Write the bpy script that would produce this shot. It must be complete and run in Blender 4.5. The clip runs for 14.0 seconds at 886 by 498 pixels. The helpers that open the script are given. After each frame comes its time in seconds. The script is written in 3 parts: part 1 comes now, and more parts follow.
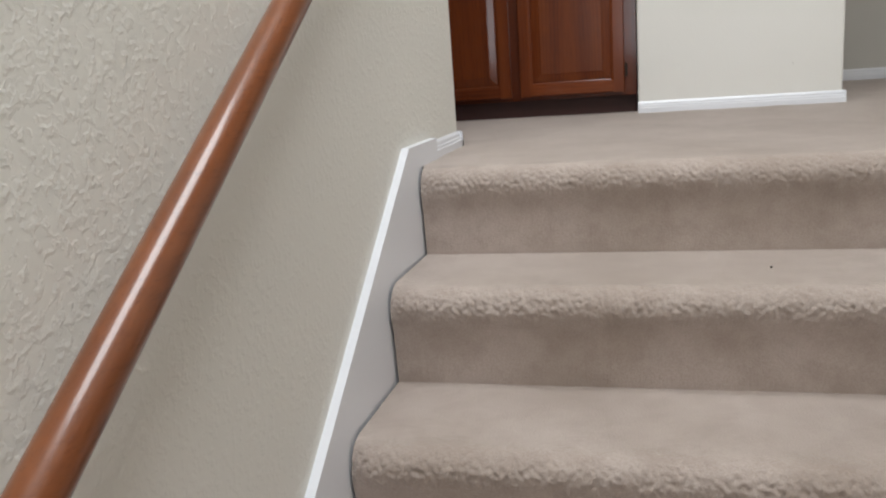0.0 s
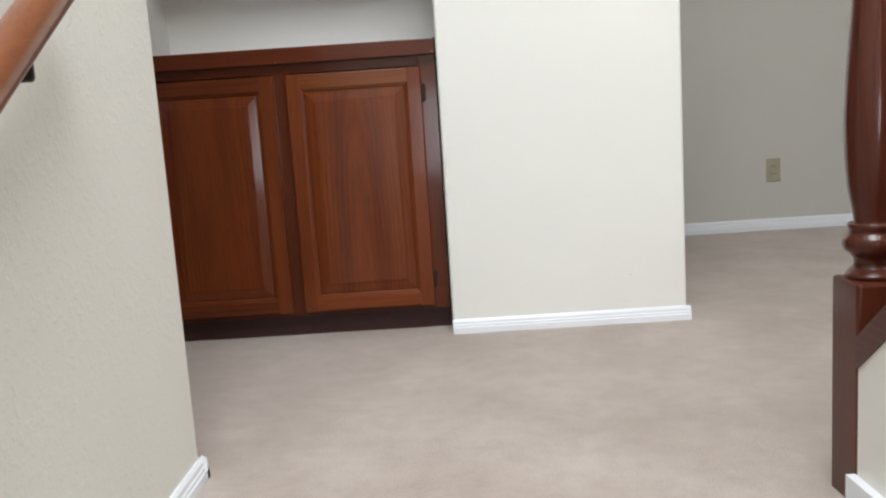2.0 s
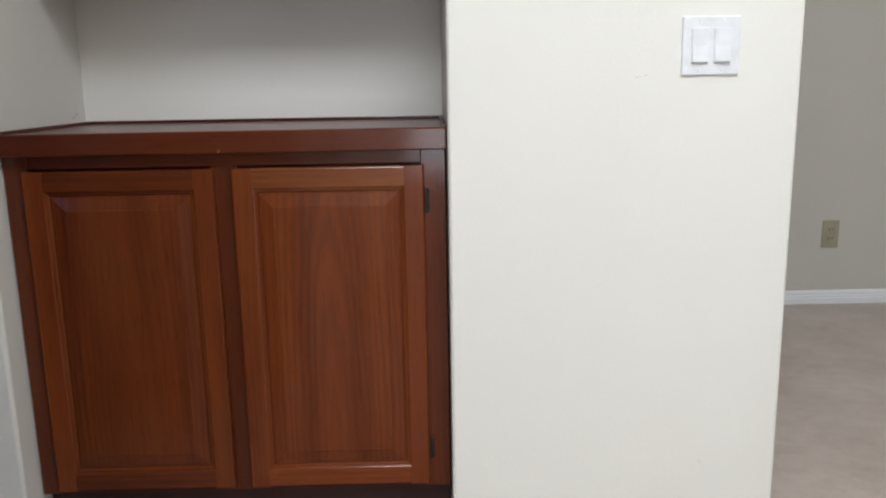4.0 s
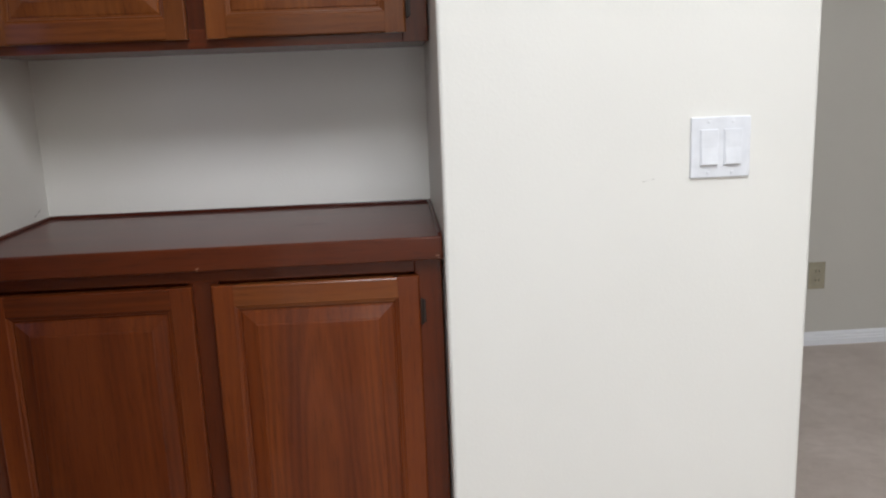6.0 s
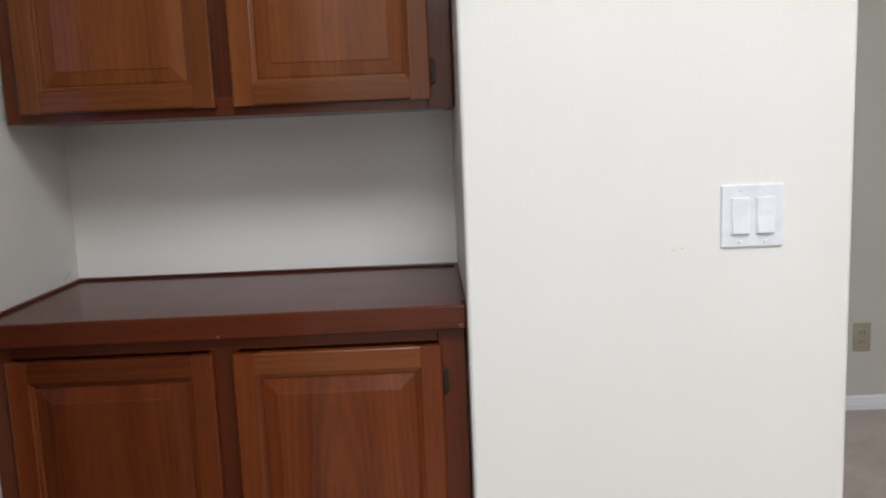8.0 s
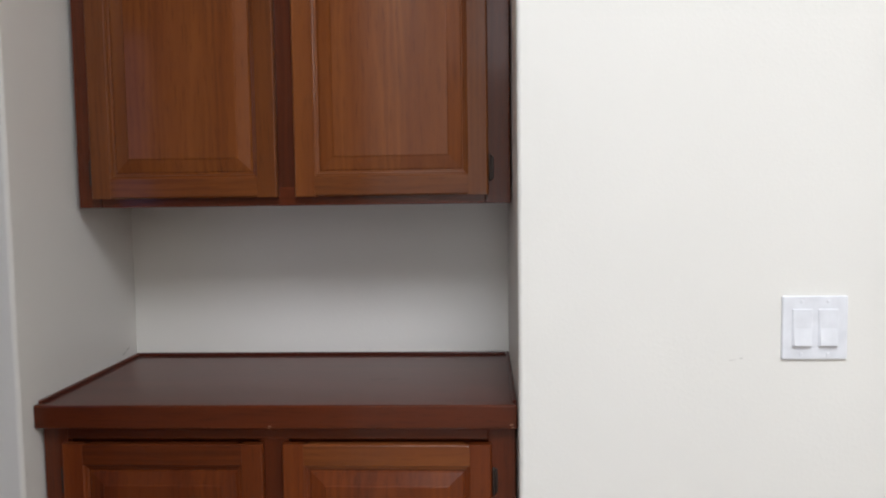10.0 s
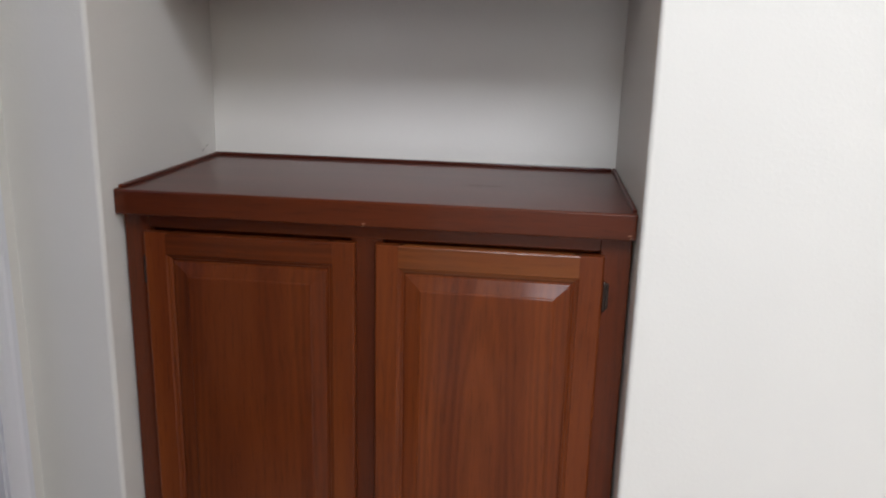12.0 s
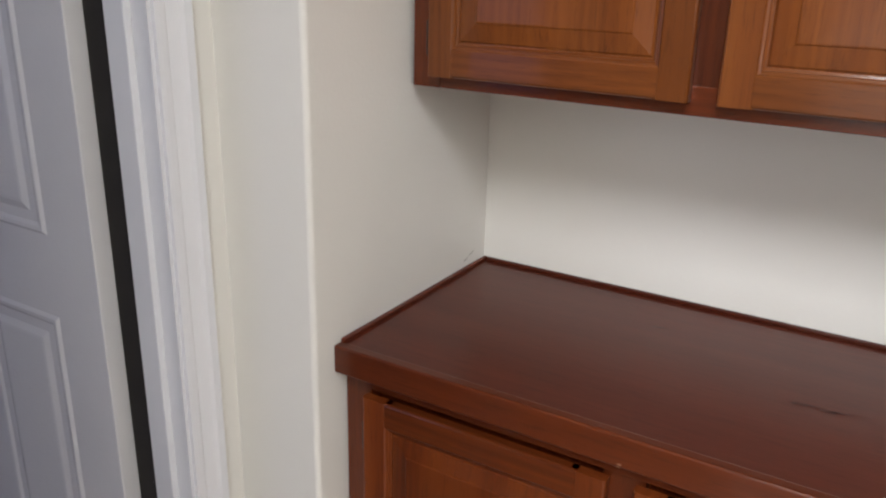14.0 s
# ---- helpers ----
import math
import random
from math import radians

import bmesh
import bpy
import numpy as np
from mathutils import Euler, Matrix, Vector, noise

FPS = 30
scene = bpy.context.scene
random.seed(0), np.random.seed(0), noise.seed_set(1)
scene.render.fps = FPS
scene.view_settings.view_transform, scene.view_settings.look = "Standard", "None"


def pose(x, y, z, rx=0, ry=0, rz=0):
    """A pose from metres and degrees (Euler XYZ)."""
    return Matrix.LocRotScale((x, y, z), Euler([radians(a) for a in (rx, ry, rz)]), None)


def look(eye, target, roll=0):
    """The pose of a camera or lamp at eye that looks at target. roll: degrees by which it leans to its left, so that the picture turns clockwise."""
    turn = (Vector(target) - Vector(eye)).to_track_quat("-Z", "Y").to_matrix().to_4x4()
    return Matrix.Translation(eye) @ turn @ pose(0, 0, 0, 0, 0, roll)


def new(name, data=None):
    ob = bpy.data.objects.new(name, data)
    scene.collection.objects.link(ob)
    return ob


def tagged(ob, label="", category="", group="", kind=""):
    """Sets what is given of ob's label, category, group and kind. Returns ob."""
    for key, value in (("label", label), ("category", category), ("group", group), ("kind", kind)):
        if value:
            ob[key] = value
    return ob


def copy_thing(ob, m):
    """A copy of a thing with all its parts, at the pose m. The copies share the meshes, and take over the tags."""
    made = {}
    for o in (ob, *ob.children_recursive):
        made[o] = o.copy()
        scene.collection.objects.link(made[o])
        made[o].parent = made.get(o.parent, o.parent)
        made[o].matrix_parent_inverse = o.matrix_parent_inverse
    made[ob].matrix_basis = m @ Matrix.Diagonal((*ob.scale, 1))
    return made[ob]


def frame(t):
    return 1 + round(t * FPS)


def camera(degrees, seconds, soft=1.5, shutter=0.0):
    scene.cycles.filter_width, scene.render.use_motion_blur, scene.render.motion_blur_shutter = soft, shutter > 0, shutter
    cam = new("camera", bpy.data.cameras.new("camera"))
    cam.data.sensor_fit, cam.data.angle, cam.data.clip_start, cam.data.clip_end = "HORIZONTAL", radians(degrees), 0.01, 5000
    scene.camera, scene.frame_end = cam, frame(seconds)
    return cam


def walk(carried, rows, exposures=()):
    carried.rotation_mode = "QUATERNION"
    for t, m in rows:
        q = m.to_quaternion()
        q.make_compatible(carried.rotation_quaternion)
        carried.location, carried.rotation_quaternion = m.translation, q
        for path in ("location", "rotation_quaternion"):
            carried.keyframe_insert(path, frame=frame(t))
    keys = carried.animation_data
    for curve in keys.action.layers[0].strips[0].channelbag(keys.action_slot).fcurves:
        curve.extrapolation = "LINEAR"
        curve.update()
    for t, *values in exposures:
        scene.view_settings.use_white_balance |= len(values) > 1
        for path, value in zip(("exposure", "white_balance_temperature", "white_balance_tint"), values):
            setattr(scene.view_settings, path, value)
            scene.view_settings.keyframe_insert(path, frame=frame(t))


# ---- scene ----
cam = camera(57.2, 14.0, soft=2.1)
PATH = [
    (0, (0.041, -3.237, 0.214), (-0.456, -1.348, -0.216), -4.1),
    (0.3, (0.006, -3.137, 0.252), (-0.238, -1.193, -0.153), -3.1),
    (0.5, (-0.024, -3.049, 0.270), (-0.135, -1.083, -0.083), -3.0),
    (1, (-0.152, -2.807, 0.397), (0.017, -0.841, 0.071), -2.1),
    (1.5, (-0.100, -2.630, 0.498), (0.016, -0.653, 0.220), -1.6),
    (2, (0.010, -2.432, 0.616), (-0.011, -0.453, 0.329), -3.7),
    (2.5, (-0.058, -2.177, 0.707), (-0.024, -0.203, 0.388), -4.2),
    (3, (-0.072, -1.969, 0.770), (-0.021, 0.002, 0.439), -3.0),
    (3.5, (-0.034, -1.778, 0.883), (-0.015, 0.188, 0.516), -2.6),
    (4, (-0.036, -1.664, 0.984), (-0.009, 0.294, 0.580), -1.0),
    (4.2, (-0.066, -1.617, 1.010), (0.009, 0.342, 0.614), -0.4),
    (6.3, (-0.086, -1.508, 1.200), (0.012, 0.447, 0.792), -2.5),
    (6.5, (-0.064, -1.505, 1.203), (-0.001, 0.453, 0.803), -2.7),
    (7, (-0.064, -1.495, 1.206), (-0.013, 0.468, 0.827), -2.7),
    (7.5, (-0.062, -1.486, 1.208), (-0.025, 0.484, 0.863), -2.6),
    (8, (-0.054, -1.478, 1.222), (-0.036, 0.501, 0.934), -2.4),
    (8.5, (-0.048, -1.477, 1.286), (-0.058, 0.508, 1.042), -2.8),
    (8.7, (-0.059, -1.467, 1.310), (-0.066, 0.521, 1.093), -2.9),
    (10.8, (-0.063, -1.478, 1.286), (-0.234, 0.509, 1.139), -0.6),
    (11, (-0.051, -1.445, 1.258), (-0.255, 0.529, 1.004), -2.1),
    (11.5, (-0.142, -1.438, 1.175), (-0.305, 0.512, 0.762), -2.1),
    (12, (-0.172, -1.337, 1.174), (-0.397, 0.585, 0.670), 1.5),
    (12.5, (-0.246, -1.226, 1.296), (-0.458, 0.654, 0.648), 2.1),
    (13, (-0.273, -1.121, 1.329), (-0.533, 0.753, 0.681), 3.4),
    (13.2, (-0.271, -1.090, 1.351), (-0.591, 0.775, 0.705), 4.3),
    (13.5, (-0.246, -1.025, 1.382), (-0.733, 0.808, 0.749), 4.5),
    (13.8, (-0.255, -0.925, 1.388), (-0.978, 0.839, 0.785), 4.3),
    (14, (-0.215, -0.846, 1.454), (-1.187, 0.770, 0.790), 1.4),
]
walk(cam, [(t, look(eye, target, roll)) for t, eye, target, roll in PATH], exposures=[(0.0, -0.54, 6600, 8), (0.5, -0.18, 6600, 7.5), (2.5, -0.2, 6450, 7), (4.2, -0.28, 6450, 8), (6.5, -0.36, 6450, 10), (11.2, -0.40, 6400, 11), (12.5, -0.16, 6350, 12), (13.3, -0.16, 6350, 13), (14.0, 0.24, 6750, 10)])

# ---- world and lights ----
world = bpy.data.worlds.new("sky")
scene.world = world
world.use_nodes = True
wn = world.node_tree
sky = wn.nodes.new("ShaderNodeTexSky")
sky.sky_type, sky.sun_disc = "NISHITA", False
sky.sun_elevation, sky.sun_rotation = radians(40), radians(150)
wn.links.new(sky.outputs["Color"], wn.nodes["Background"].inputs["Color"])
wn.nodes["Background"].inputs["Strength"].default_value = 0.12


def window_light(name, eye, target, w, h, watts, colour):
    data = bpy.data.lights.new(name, "AREA")
    data.shape, data.size, data.size_y, data.energy, data.color = "RECTANGLE", w, h, watts, colour
    ob = new(name, data)
    ob.matrix_world = look(eye, target)
    return ob


DAY = (0.895, 0.935, 1.0)
SKY_X, SKY_Y, SKY_Z = 0.28, -2.60, 3.4
window_light("daylight_skylight", (SKY_X, SKY_Y, SKY_Z + 0.25), (SKY_X, SKY_Y, 0.0), 1.75, 1.75, 190, (0.90, 0.94, 1.0))
# Weak fill lamp added high behind the stairs; no window is known there.
window_light("unseen_upper_fill", (0.6, -5.1, 2.45), (0.0, 0.0, 0.9), 1.3, 1.3, 14, (0.90, 0.935, 0.995))
window_light("daylight_entry_window", (0.22, -5.12, 0.62), (0.1, 0.0, 0.5), 0.8, 0.75, 17, (0.86, 0.90, 1.0))
window_light("daylight_side_window", (2.66, -2.35, 2.1), (0.0, -1.9, 1.3), 1.4, 1.1, 14, DAY)
# Faint lamp added to lift the hall; its source is unseen.
window_light("unseen_hall_fill", (3.55, 0.3, 1.5), (0.0, 0.3, 1.2), 1.2, 1.2, 1.5, DAY)
window_light("daylight_bedroom_window", (-2.3, -2.45, 1.5), (-1.8, 0.0, 1.2), 1.4, 1.3, 4.8, (0.48, 0.56, 1.0))


# ---- materials ----
def nodes_of(name):
    m = bpy.data.materials.new(name)
    m.use_nodes = True
    return m, m.node_tree.nodes, m.node_tree.links, m.node_tree.nodes["Principled BSDF"]


def mix_rgb(n, l, fac, a, b):
    mx = n.new("ShaderNodeMix")
    mx.data_type = "RGBA"
    l.new(fac, mx.inputs["Factor"])
    for k, v in (("A", a), ("B", b)):
        sock = [s for s in mx.inputs if s.name == k and s.type == "RGBA"][0]
        if isinstance(v, tuple):
            sock.default_value = (*v, 1)
        else:
            l.new(v, sock)
    return [s for s in mx.outputs if s.type == "RGBA"][0]


def noise_tex(n, l, vec, scale, detail=4.0, rough=0.55):
    t = n.new("ShaderNodeTexNoise")
    t.inputs["Scale"].default_value, t.inputs["Detail"].default_value, t.inputs["Roughness"].default_value = scale, detail, rough
    l.new(vec, t.inputs["Vector"])
    return t.outputs["Fac"]


def ramp(n, l, fac, lo, hi):
    r = n.new("ShaderNodeMapRange")
    r.inputs["From Min"].default_value, r.inputs["From Max"].default_value = lo, hi
    l.new(fac, r.inputs["Value"])
    return r.outputs["Result"]


def bump(n, l, bsdf, height, strength, distance):
    b = n.new("ShaderNodeBump")
    b.inputs["Strength"].default_value, b.inputs["Distance"].default_value = strength, distance
    l.new(height, b.inputs["Height"])
    l.new(b.outputs["Normal"], bsdf.inputs["Normal"])


def geo_pos(n):
    return n.new("ShaderNodeNewGeometry").outputs["Position"]


def paint(name, a, b, rough, peel=0.35, peel_scale=75.0, dist=0.004):
    m, n, l, s = nodes_of(name)
    pos = geo_pos(n)
    l.new(mix_rgb(n, l, ramp(n, l, noise_tex(n, l, pos, 1.7, 5), 0.3, 0.7), a, b), s.inputs["Base Color"])
    s.inputs["Roughness"].default_value = rough
    if peel:
        f = ramp(n, l, noise_tex(n, l, pos, peel_scale, 2.0, 0.5), 0.48, 0.68)
        bump(n, l, s, f, peel, dist)
    return m


def wood(name, axis, dark, mid, light, rough=0.34, ring=0.27, coat=0.52, spec=0.10):
    """Stained and varnished wood whose grain runs along the axis."""
    m, n, l, s = nodes_of(name)
    co = n.new("ShaderNodeTexCoord").outputs["Object"]
    rnd = n.new("ShaderNodeObjectInfo").outputs["Random"]
    sh = n.new("ShaderNodeVectorMath")
    sh.operation = "MULTIPLY_ADD"
    sh.inputs[1].default_value = (1, 1, 1)
    l.new(co, sh.inputs[0])
    cmb = n.new("ShaderNodeCombineXYZ")
    ml = n.new("ShaderNodeMath")
    ml.operation = "MULTIPLY"
    ml.inputs[1].default_value = 7.3
    l.new(rnd, ml.inputs[0])
    for k in "XYZ":
        l.new(ml.outputs[0], cmb.inputs[k])
    l.new(cmb.outputs[0], sh.inputs[2])
    mp = n.new("ShaderNodeMapping")
    sc = [1.0, 1.0, 1.0]
    sc[axis] = 0.07
    mp.inputs["Scale"].default_value = sc
    l.new(sh.outputs[0], mp.inputs["Vector"])
    fine = noise_tex(n, l, mp.outputs[0], 230.0, 4.0, 0.7)
    broad = noise_tex(n, l, mp.outputs[0], 14.0, 3.0, 0.5)
    fold = n.new("ShaderNodeVectorMath")
    fold.operation = "ABSOLUTE"
    l.new(co, fold.inputs[0])
    near = n.new("ShaderNodeMath")
    near.operation = "MULTIPLY_ADD"
    near.inputs[1].default_value, near.inputs[2].default_value = 0.10, -0.26
    l.new(rnd, near.inputs[0])
    heart = n.new("ShaderNodeCombineXYZ")
    for k in "XZ":
        l.new(near.outputs[0], heart.inputs[k])
    ad = n.new("ShaderNodeVectorMath")
    ad.operation = "ADD"
    l.new(fold.outputs[0], ad.inputs[0])
    l.new(heart.outputs[0], ad.inputs[1])
    mr = n.new("ShaderNodeMapping")
    mr.inputs["Scale"].default_value = [v if v == 1.0 else 0.10 for v in sc]
    l.new(ad.outputs[0], mr.inputs["Vector"])
    wv = n.new("ShaderNodeTexWave")
    wv.wave_type, wv.rings_direction, wv.wave_profile = "RINGS", "SPHERICAL", "SIN"
    wv.inputs["Scale"].default_value, wv.inputs["Distortion"].default_value = 23.0, 5.0
    wv.inputs["Detail"].default_value, wv.inputs["Detail Scale"].default_value = 2.5, 1.4
    l.new(mr.outputs[0], wv.inputs["Vector"])
    c1 = mix_rgb(n, l, ramp(n, l, broad, 0.3, 0.7), mid, light)
    ringf = n.new("ShaderNodeMath")
    ringf.operation = "MULTIPLY"
    ringf.inputs[1].default_value = ring
    patch = n.new("ShaderNodeMath")
    patch.operation = "MULTIPLY"
    l.new(wv.outputs["Fac"], patch.inputs[0])
    l.new(ramp(n, l, noise_tex(n, l, mp.outputs[0], 9.0, 2.0, 0.5), 0.36, 0.62), patch.inputs[1])
    l.new(patch.outputs[0], ringf.inputs[0])
    c2 = mix_rgb(n, l, ringf.outputs[0], c1, dark)
    pores = n.new("ShaderNodeMath")
    pores.operation = "MULTIPLY"
    pores.inputs[1].default_value = 0.42
    l.new(ramp(n, l, fine, 0.52, 0.72), pores.inputs[0])
    c3 = mix_rgb(n, l, pores.outputs[0], c2, dark)
    streak = noise_tex(n, l, mp.outputs[0], 55.0, 3.0, 0.6)
    sk = n.new("ShaderNodeMath")
    sk.operation = "MULTIPLY"
    sk.inputs[1].default_value = 0.32
    l.new(ramp(n, l, streak, 0.50, 0.75), sk.inputs[0])
    c4 = mix_rgb(n, l, sk.outputs[0], c3, light)
    tone = n.new("ShaderNodeHueSaturation")
    tv = n.new("ShaderNodeMapRange")
    tv.inputs["To Min"].default_value, tv.inputs["To Max"].default_value = 0.80, 1.18
    l.new(rnd, tv.inputs["Value"])
    l.new(tv.outputs["Result"], tone.inputs["Value"])
    l.new(c4, tone.inputs["Color"])
    l.new(tone.outputs["Color"], s.inputs["Base Color"])
    s.inputs["Roughness"].default_value = rough
    s.inputs["Coat Weight"].default_value, s.inputs["Coat Roughness"].default_value = coat, 0.11
    s.inputs["Specular IOR Level"].default_value = spec
    bump(n, l, s, fine, 0.12, 0.0006)
    return m


def carpet_material(name, a, b, c):
    """Cut pile: broad brushed patches where the pile leans, tufts, and a ragged relief."""
    m, n, l, s = nodes_of(name)
    pos = geo_pos(n)
    big = ramp(n, l, noise_tex(n, l, pos, 3.1, 4.0, 0.55), 0.36, 0.68)
    small = ramp(n, l, noise_tex(n, l, pos, 19.0, 3.0, 0.6), 0.42, 0.66)
    tuft = noise_tex(n, l, pos, 300.0, 2.0, 0.6)
    c1 = mix_rgb(n, l, big, a, b)
    sm = n.new("ShaderNodeMath")
    sm.operation = "MULTIPLY"
    sm.inputs[1].default_value = 0.22
    l.new(small, sm.inputs[0])
    c1 = mix_rgb(n, l, sm.outputs[0], c1, c)
    tf = n.new("ShaderNodeMath")
    tf.operation = "MULTIPLY"
    tf.inputs[1].default_value = 0.20
    l.new(ramp(n, l, tuft, 0.62, 0.35), tf.inputs[0])
    l.new(mix_rgb(n, l, tf.outputs[0], c1, c), s.inputs["Base Color"])
    s.inputs["Roughness"].default_value = 1.0
    s.inputs["Specular IOR Level"].default_value = 0.1
    s.inputs["Sheen Weight"].default_value, s.inputs["Sheen Roughness"].default_value = 0.62, 0.42
    s.inputs["Sheen Tint"].default_value = (1.0, 0.93, 0.88, 1)
    ad = n.new("ShaderNodeMath")
    ad.operation = "MULTIPLY_ADD"
    ad.inputs[1].default_value = 0.8
    l.new(noise_tex(n, l, pos, 95.0, 3.0, 0.65), ad.inputs[0])
    l.new(tuft, ad.inputs[2])
    bump(n, l, s, ad.outputs[0], 0.45, 0.006)
    return m


def plain(name, col, rough, metal=0.0):
    m, n, l, s = nodes_of(name)
    pos = geo_pos(n)
    lo = tuple(v * 0.86 for v in col)
    l.new(mix_rgb(n, l, ramp(n, l, noise_tex(n, l, pos, 23.0, 4), 0.3, 0.7), col, lo), s.inputs["Base Color"])
    s.inputs["Roughness"].default_value, s.inputs["Metallic"].default_value = rough, metal
    return m


M_WALL = paint("cream_wall_paint", (0.802, 0.785, 0.736), (0.777, 0.759, 0.709), 0.5, 0.05, 125.0, 0.003)
M_STAIR = paint("cream_textured_wall_paint", (0.792, 0.772, 0.708), (0.767, 0.747, 0.681), 0.6, 0.19, 92.0, 0.004)
# Far hall walls: a darker, greyer beige than the cream walls.
M_FAR = paint("grey_beige_far_wall", (0.575, 0.552, 0.502), (0.545, 0.524, 0.476), 0.6, 0.08)
M_GREEN = paint("sage_wall_paint", (0.42, 0.44, 0.34), (0.38, 0.40, 0.31), 0.6, 0.2)
M_CEIL = paint("white_ceiling_paint", (0.85, 0.84, 0.81), (0.82, 0.81, 0.78), 0.8, 0.5, 55.0)
M_TRIM = paint("white_trim_paint", (0.82, 0.83, 0.86), (0.79, 0.80, 0.83), 0.3, 0.0)
M_DOOR = paint("white_door_paint", (0.78, 0.78, 0.80), (0.75, 0.75, 0.77), 0.25, 0.08, 160.0, 0.001)
M_CARPET = carpet_material("beige_carpet", (0.520, 0.442, 0.393), (0.395, 0.327, 0.281), (0.22, 0.158, 0.120))
RED = ((0.030, 0.0056, 0.0016), (0.106, 0.0196, 0.0042), (0.182, 0.0415, 0.0082))
M_WX, M_WZ = (wood("cherry_wood_" + "xyz"[a], a, *RED) for a in (0, 2))
BRN = ((0.034, 0.0082, 0.0022), (0.122, 0.0310, 0.0066), (0.196, 0.0580, 0.0122))
M_BX, M_BZ = wood("brown_wood_x", 0, *BRN), wood("brown_wood_z", 2, *BRN)
FRM = ((0.017, 0.0034, 0.0014), (0.072, 0.0132, 0.0036), (0.108, 0.0220, 0.0056))
M_FX, M_FZ = wood("red_frame_wood_x", 0, *FRM), wood("red_frame_wood_z", 2, *FRM)
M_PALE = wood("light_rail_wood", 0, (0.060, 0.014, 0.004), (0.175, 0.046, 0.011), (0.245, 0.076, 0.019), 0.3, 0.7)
DRK = ((0.016, 0.004, 0.0024), (0.056, 0.0125, 0.0062), (0.084, 0.019, 0.0088))
M_NEWEL = wood("dark_cherry_wood", 2, *DRK, 0.28)
M_CAP = wood("dark_cherry_cap", 1, *DRK, 0.3)
M_TOP = wood("dark_counter_wood", 0, (0.026, 0.005, 0.0030), (0.068, 0.0135, 0.0066), (0.092, 0.0190, 0.0094), 0.35, 0.12, 0.35)
M_RAIL = wood("handrail_wood", 1, (0.07, 0.020, 0.008), (0.150, 0.047, 0.017), (0.205, 0.066, 0.023), 0.3, 0.14, 0.6, 0.25)
M_PLATE = plain("white_plastic", (0.82, 0.83, 0.86), 0.35)
M_ALMOND = plain("almond_plastic", (0.40, 0.36, 0.265), 0.4)
M_BRASS = plain("dull_bronze", (0.028, 0.015, 0.009), 0.5, 0.2)
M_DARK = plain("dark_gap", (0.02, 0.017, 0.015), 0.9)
M_SEAM = plain("dark_toe_wood", (0.042, 0.010, 0.006), 0.6)


# ---- mesh helpers ----
def mesh_of(name, bm, mat, smooth=False):
    bmesh.ops.recalc_face_normals(bm, faces=bm.faces[:])
    me = bpy.data.meshes.new(name)
    bm.to_mesh(me)
    bm.free()
    me.materials.append(mat)
    if smooth:
        me.polygons.foreach_set("use_smooth", [True] * len(me.polygons))
    return me


def origin_of(ob):
    while ob.parent:
        ob = ob.parent
    return ob.location.copy()


def part(name, bm, mat, parent, label="", smooth=False):
    """A mesh, given in world places, as a part of parent."""
    bm.transform(Matrix.Translation(-origin_of(parent)))
    ob = new(name, mesh_of(name, bm, mat, smooth))
    ob.parent = parent
    return tagged(ob, label)


def thing(name, at, label, category, group="", kind=""):
    ob = new(name)
    ob.location = at
    ob.empty_display_size = 0.05
    return tagged(ob, label, category, group, kind)


def structure(name, bm, mat, label="", category="", smooth=False):
    return tagged(new(name, mesh_of(name, bm, mat, smooth)), label, category, "", "structure")


def box(x0, y0, z0, x1, y1, z1, bevel=0.0, seg=2, bm=None):
    own = bmesh.new()
    bmesh.ops.create_cube(own, size=1.0)
    own.transform(Matrix.Translation(((x0 + x1) / 2, (y0 + y1) / 2, (z0 + z1) / 2)) @ Matrix.Diagonal((abs(x1 - x0), abs(y1 - y0), abs(z1 - z0), 1)))
    if bevel:
        bmesh.ops.bevel(own, geom=own.edges[:], offset=bevel, segments=seg, affect="EDGES", profile=0.5)
    if bm is None:
        return own
    me = bpy.data.meshes.new("tmp")
    own.to_mesh(me)
    own.free()
    bm.from_mesh(me)
    bpy.data.meshes.remove(me)
    return bm


def prism(poly, axis, a, b):
    """A closed outline of (u, v) points drawn along an axis: x takes (y, z), y takes (x, z), z takes (x, y)."""
    bm = bmesh.new()

    def at(u, v, w):
        return ((w, u, v), (u, w, v), (u, v, w))[axis]

    lo = [bm.verts.new(at(u, v, a)) for u, v in poly]
    hi = [bm.verts.new(at(u, v, b)) for u, v in poly]
    k = len(poly)
    for i in range(k):
        bm.faces.new((lo[i], lo[(i + 1) % k], hi[(i + 1) % k], hi[i]))
    bm.faces.new(lo[::-1])
    bm.faces.new(hi)
    return bm


def arc(cx, cy, r, a0, a1, n=6):
    return [(cx + r * math.cos(radians(a0 + (a1 - a0) * i / n)), cy + r * math.sin(radians(a0 + (a1 - a0) * i / n))) for i in range(n + 1)]


def lathe(rings, x, y, seg=28):
    """A turned post from (height, radius) rings."""
    bm = bmesh.new()
    loops = [[bm.verts.new((x + r * math.cos(2 * math.pi * i / seg), y + r * math.sin(2 * math.pi * i / seg), z)) for i in range(seg)] for z, r in rings]
    for a, b in zip(loops, loops[1:]):
        for i in range(seg):
            bm.faces.new((a[i], a[(i + 1) % seg], b[(i + 1) % seg], b[i]))
    bm.faces.new(loops[0][::-1])
    bm.faces.new(loops[-1])
    return bm


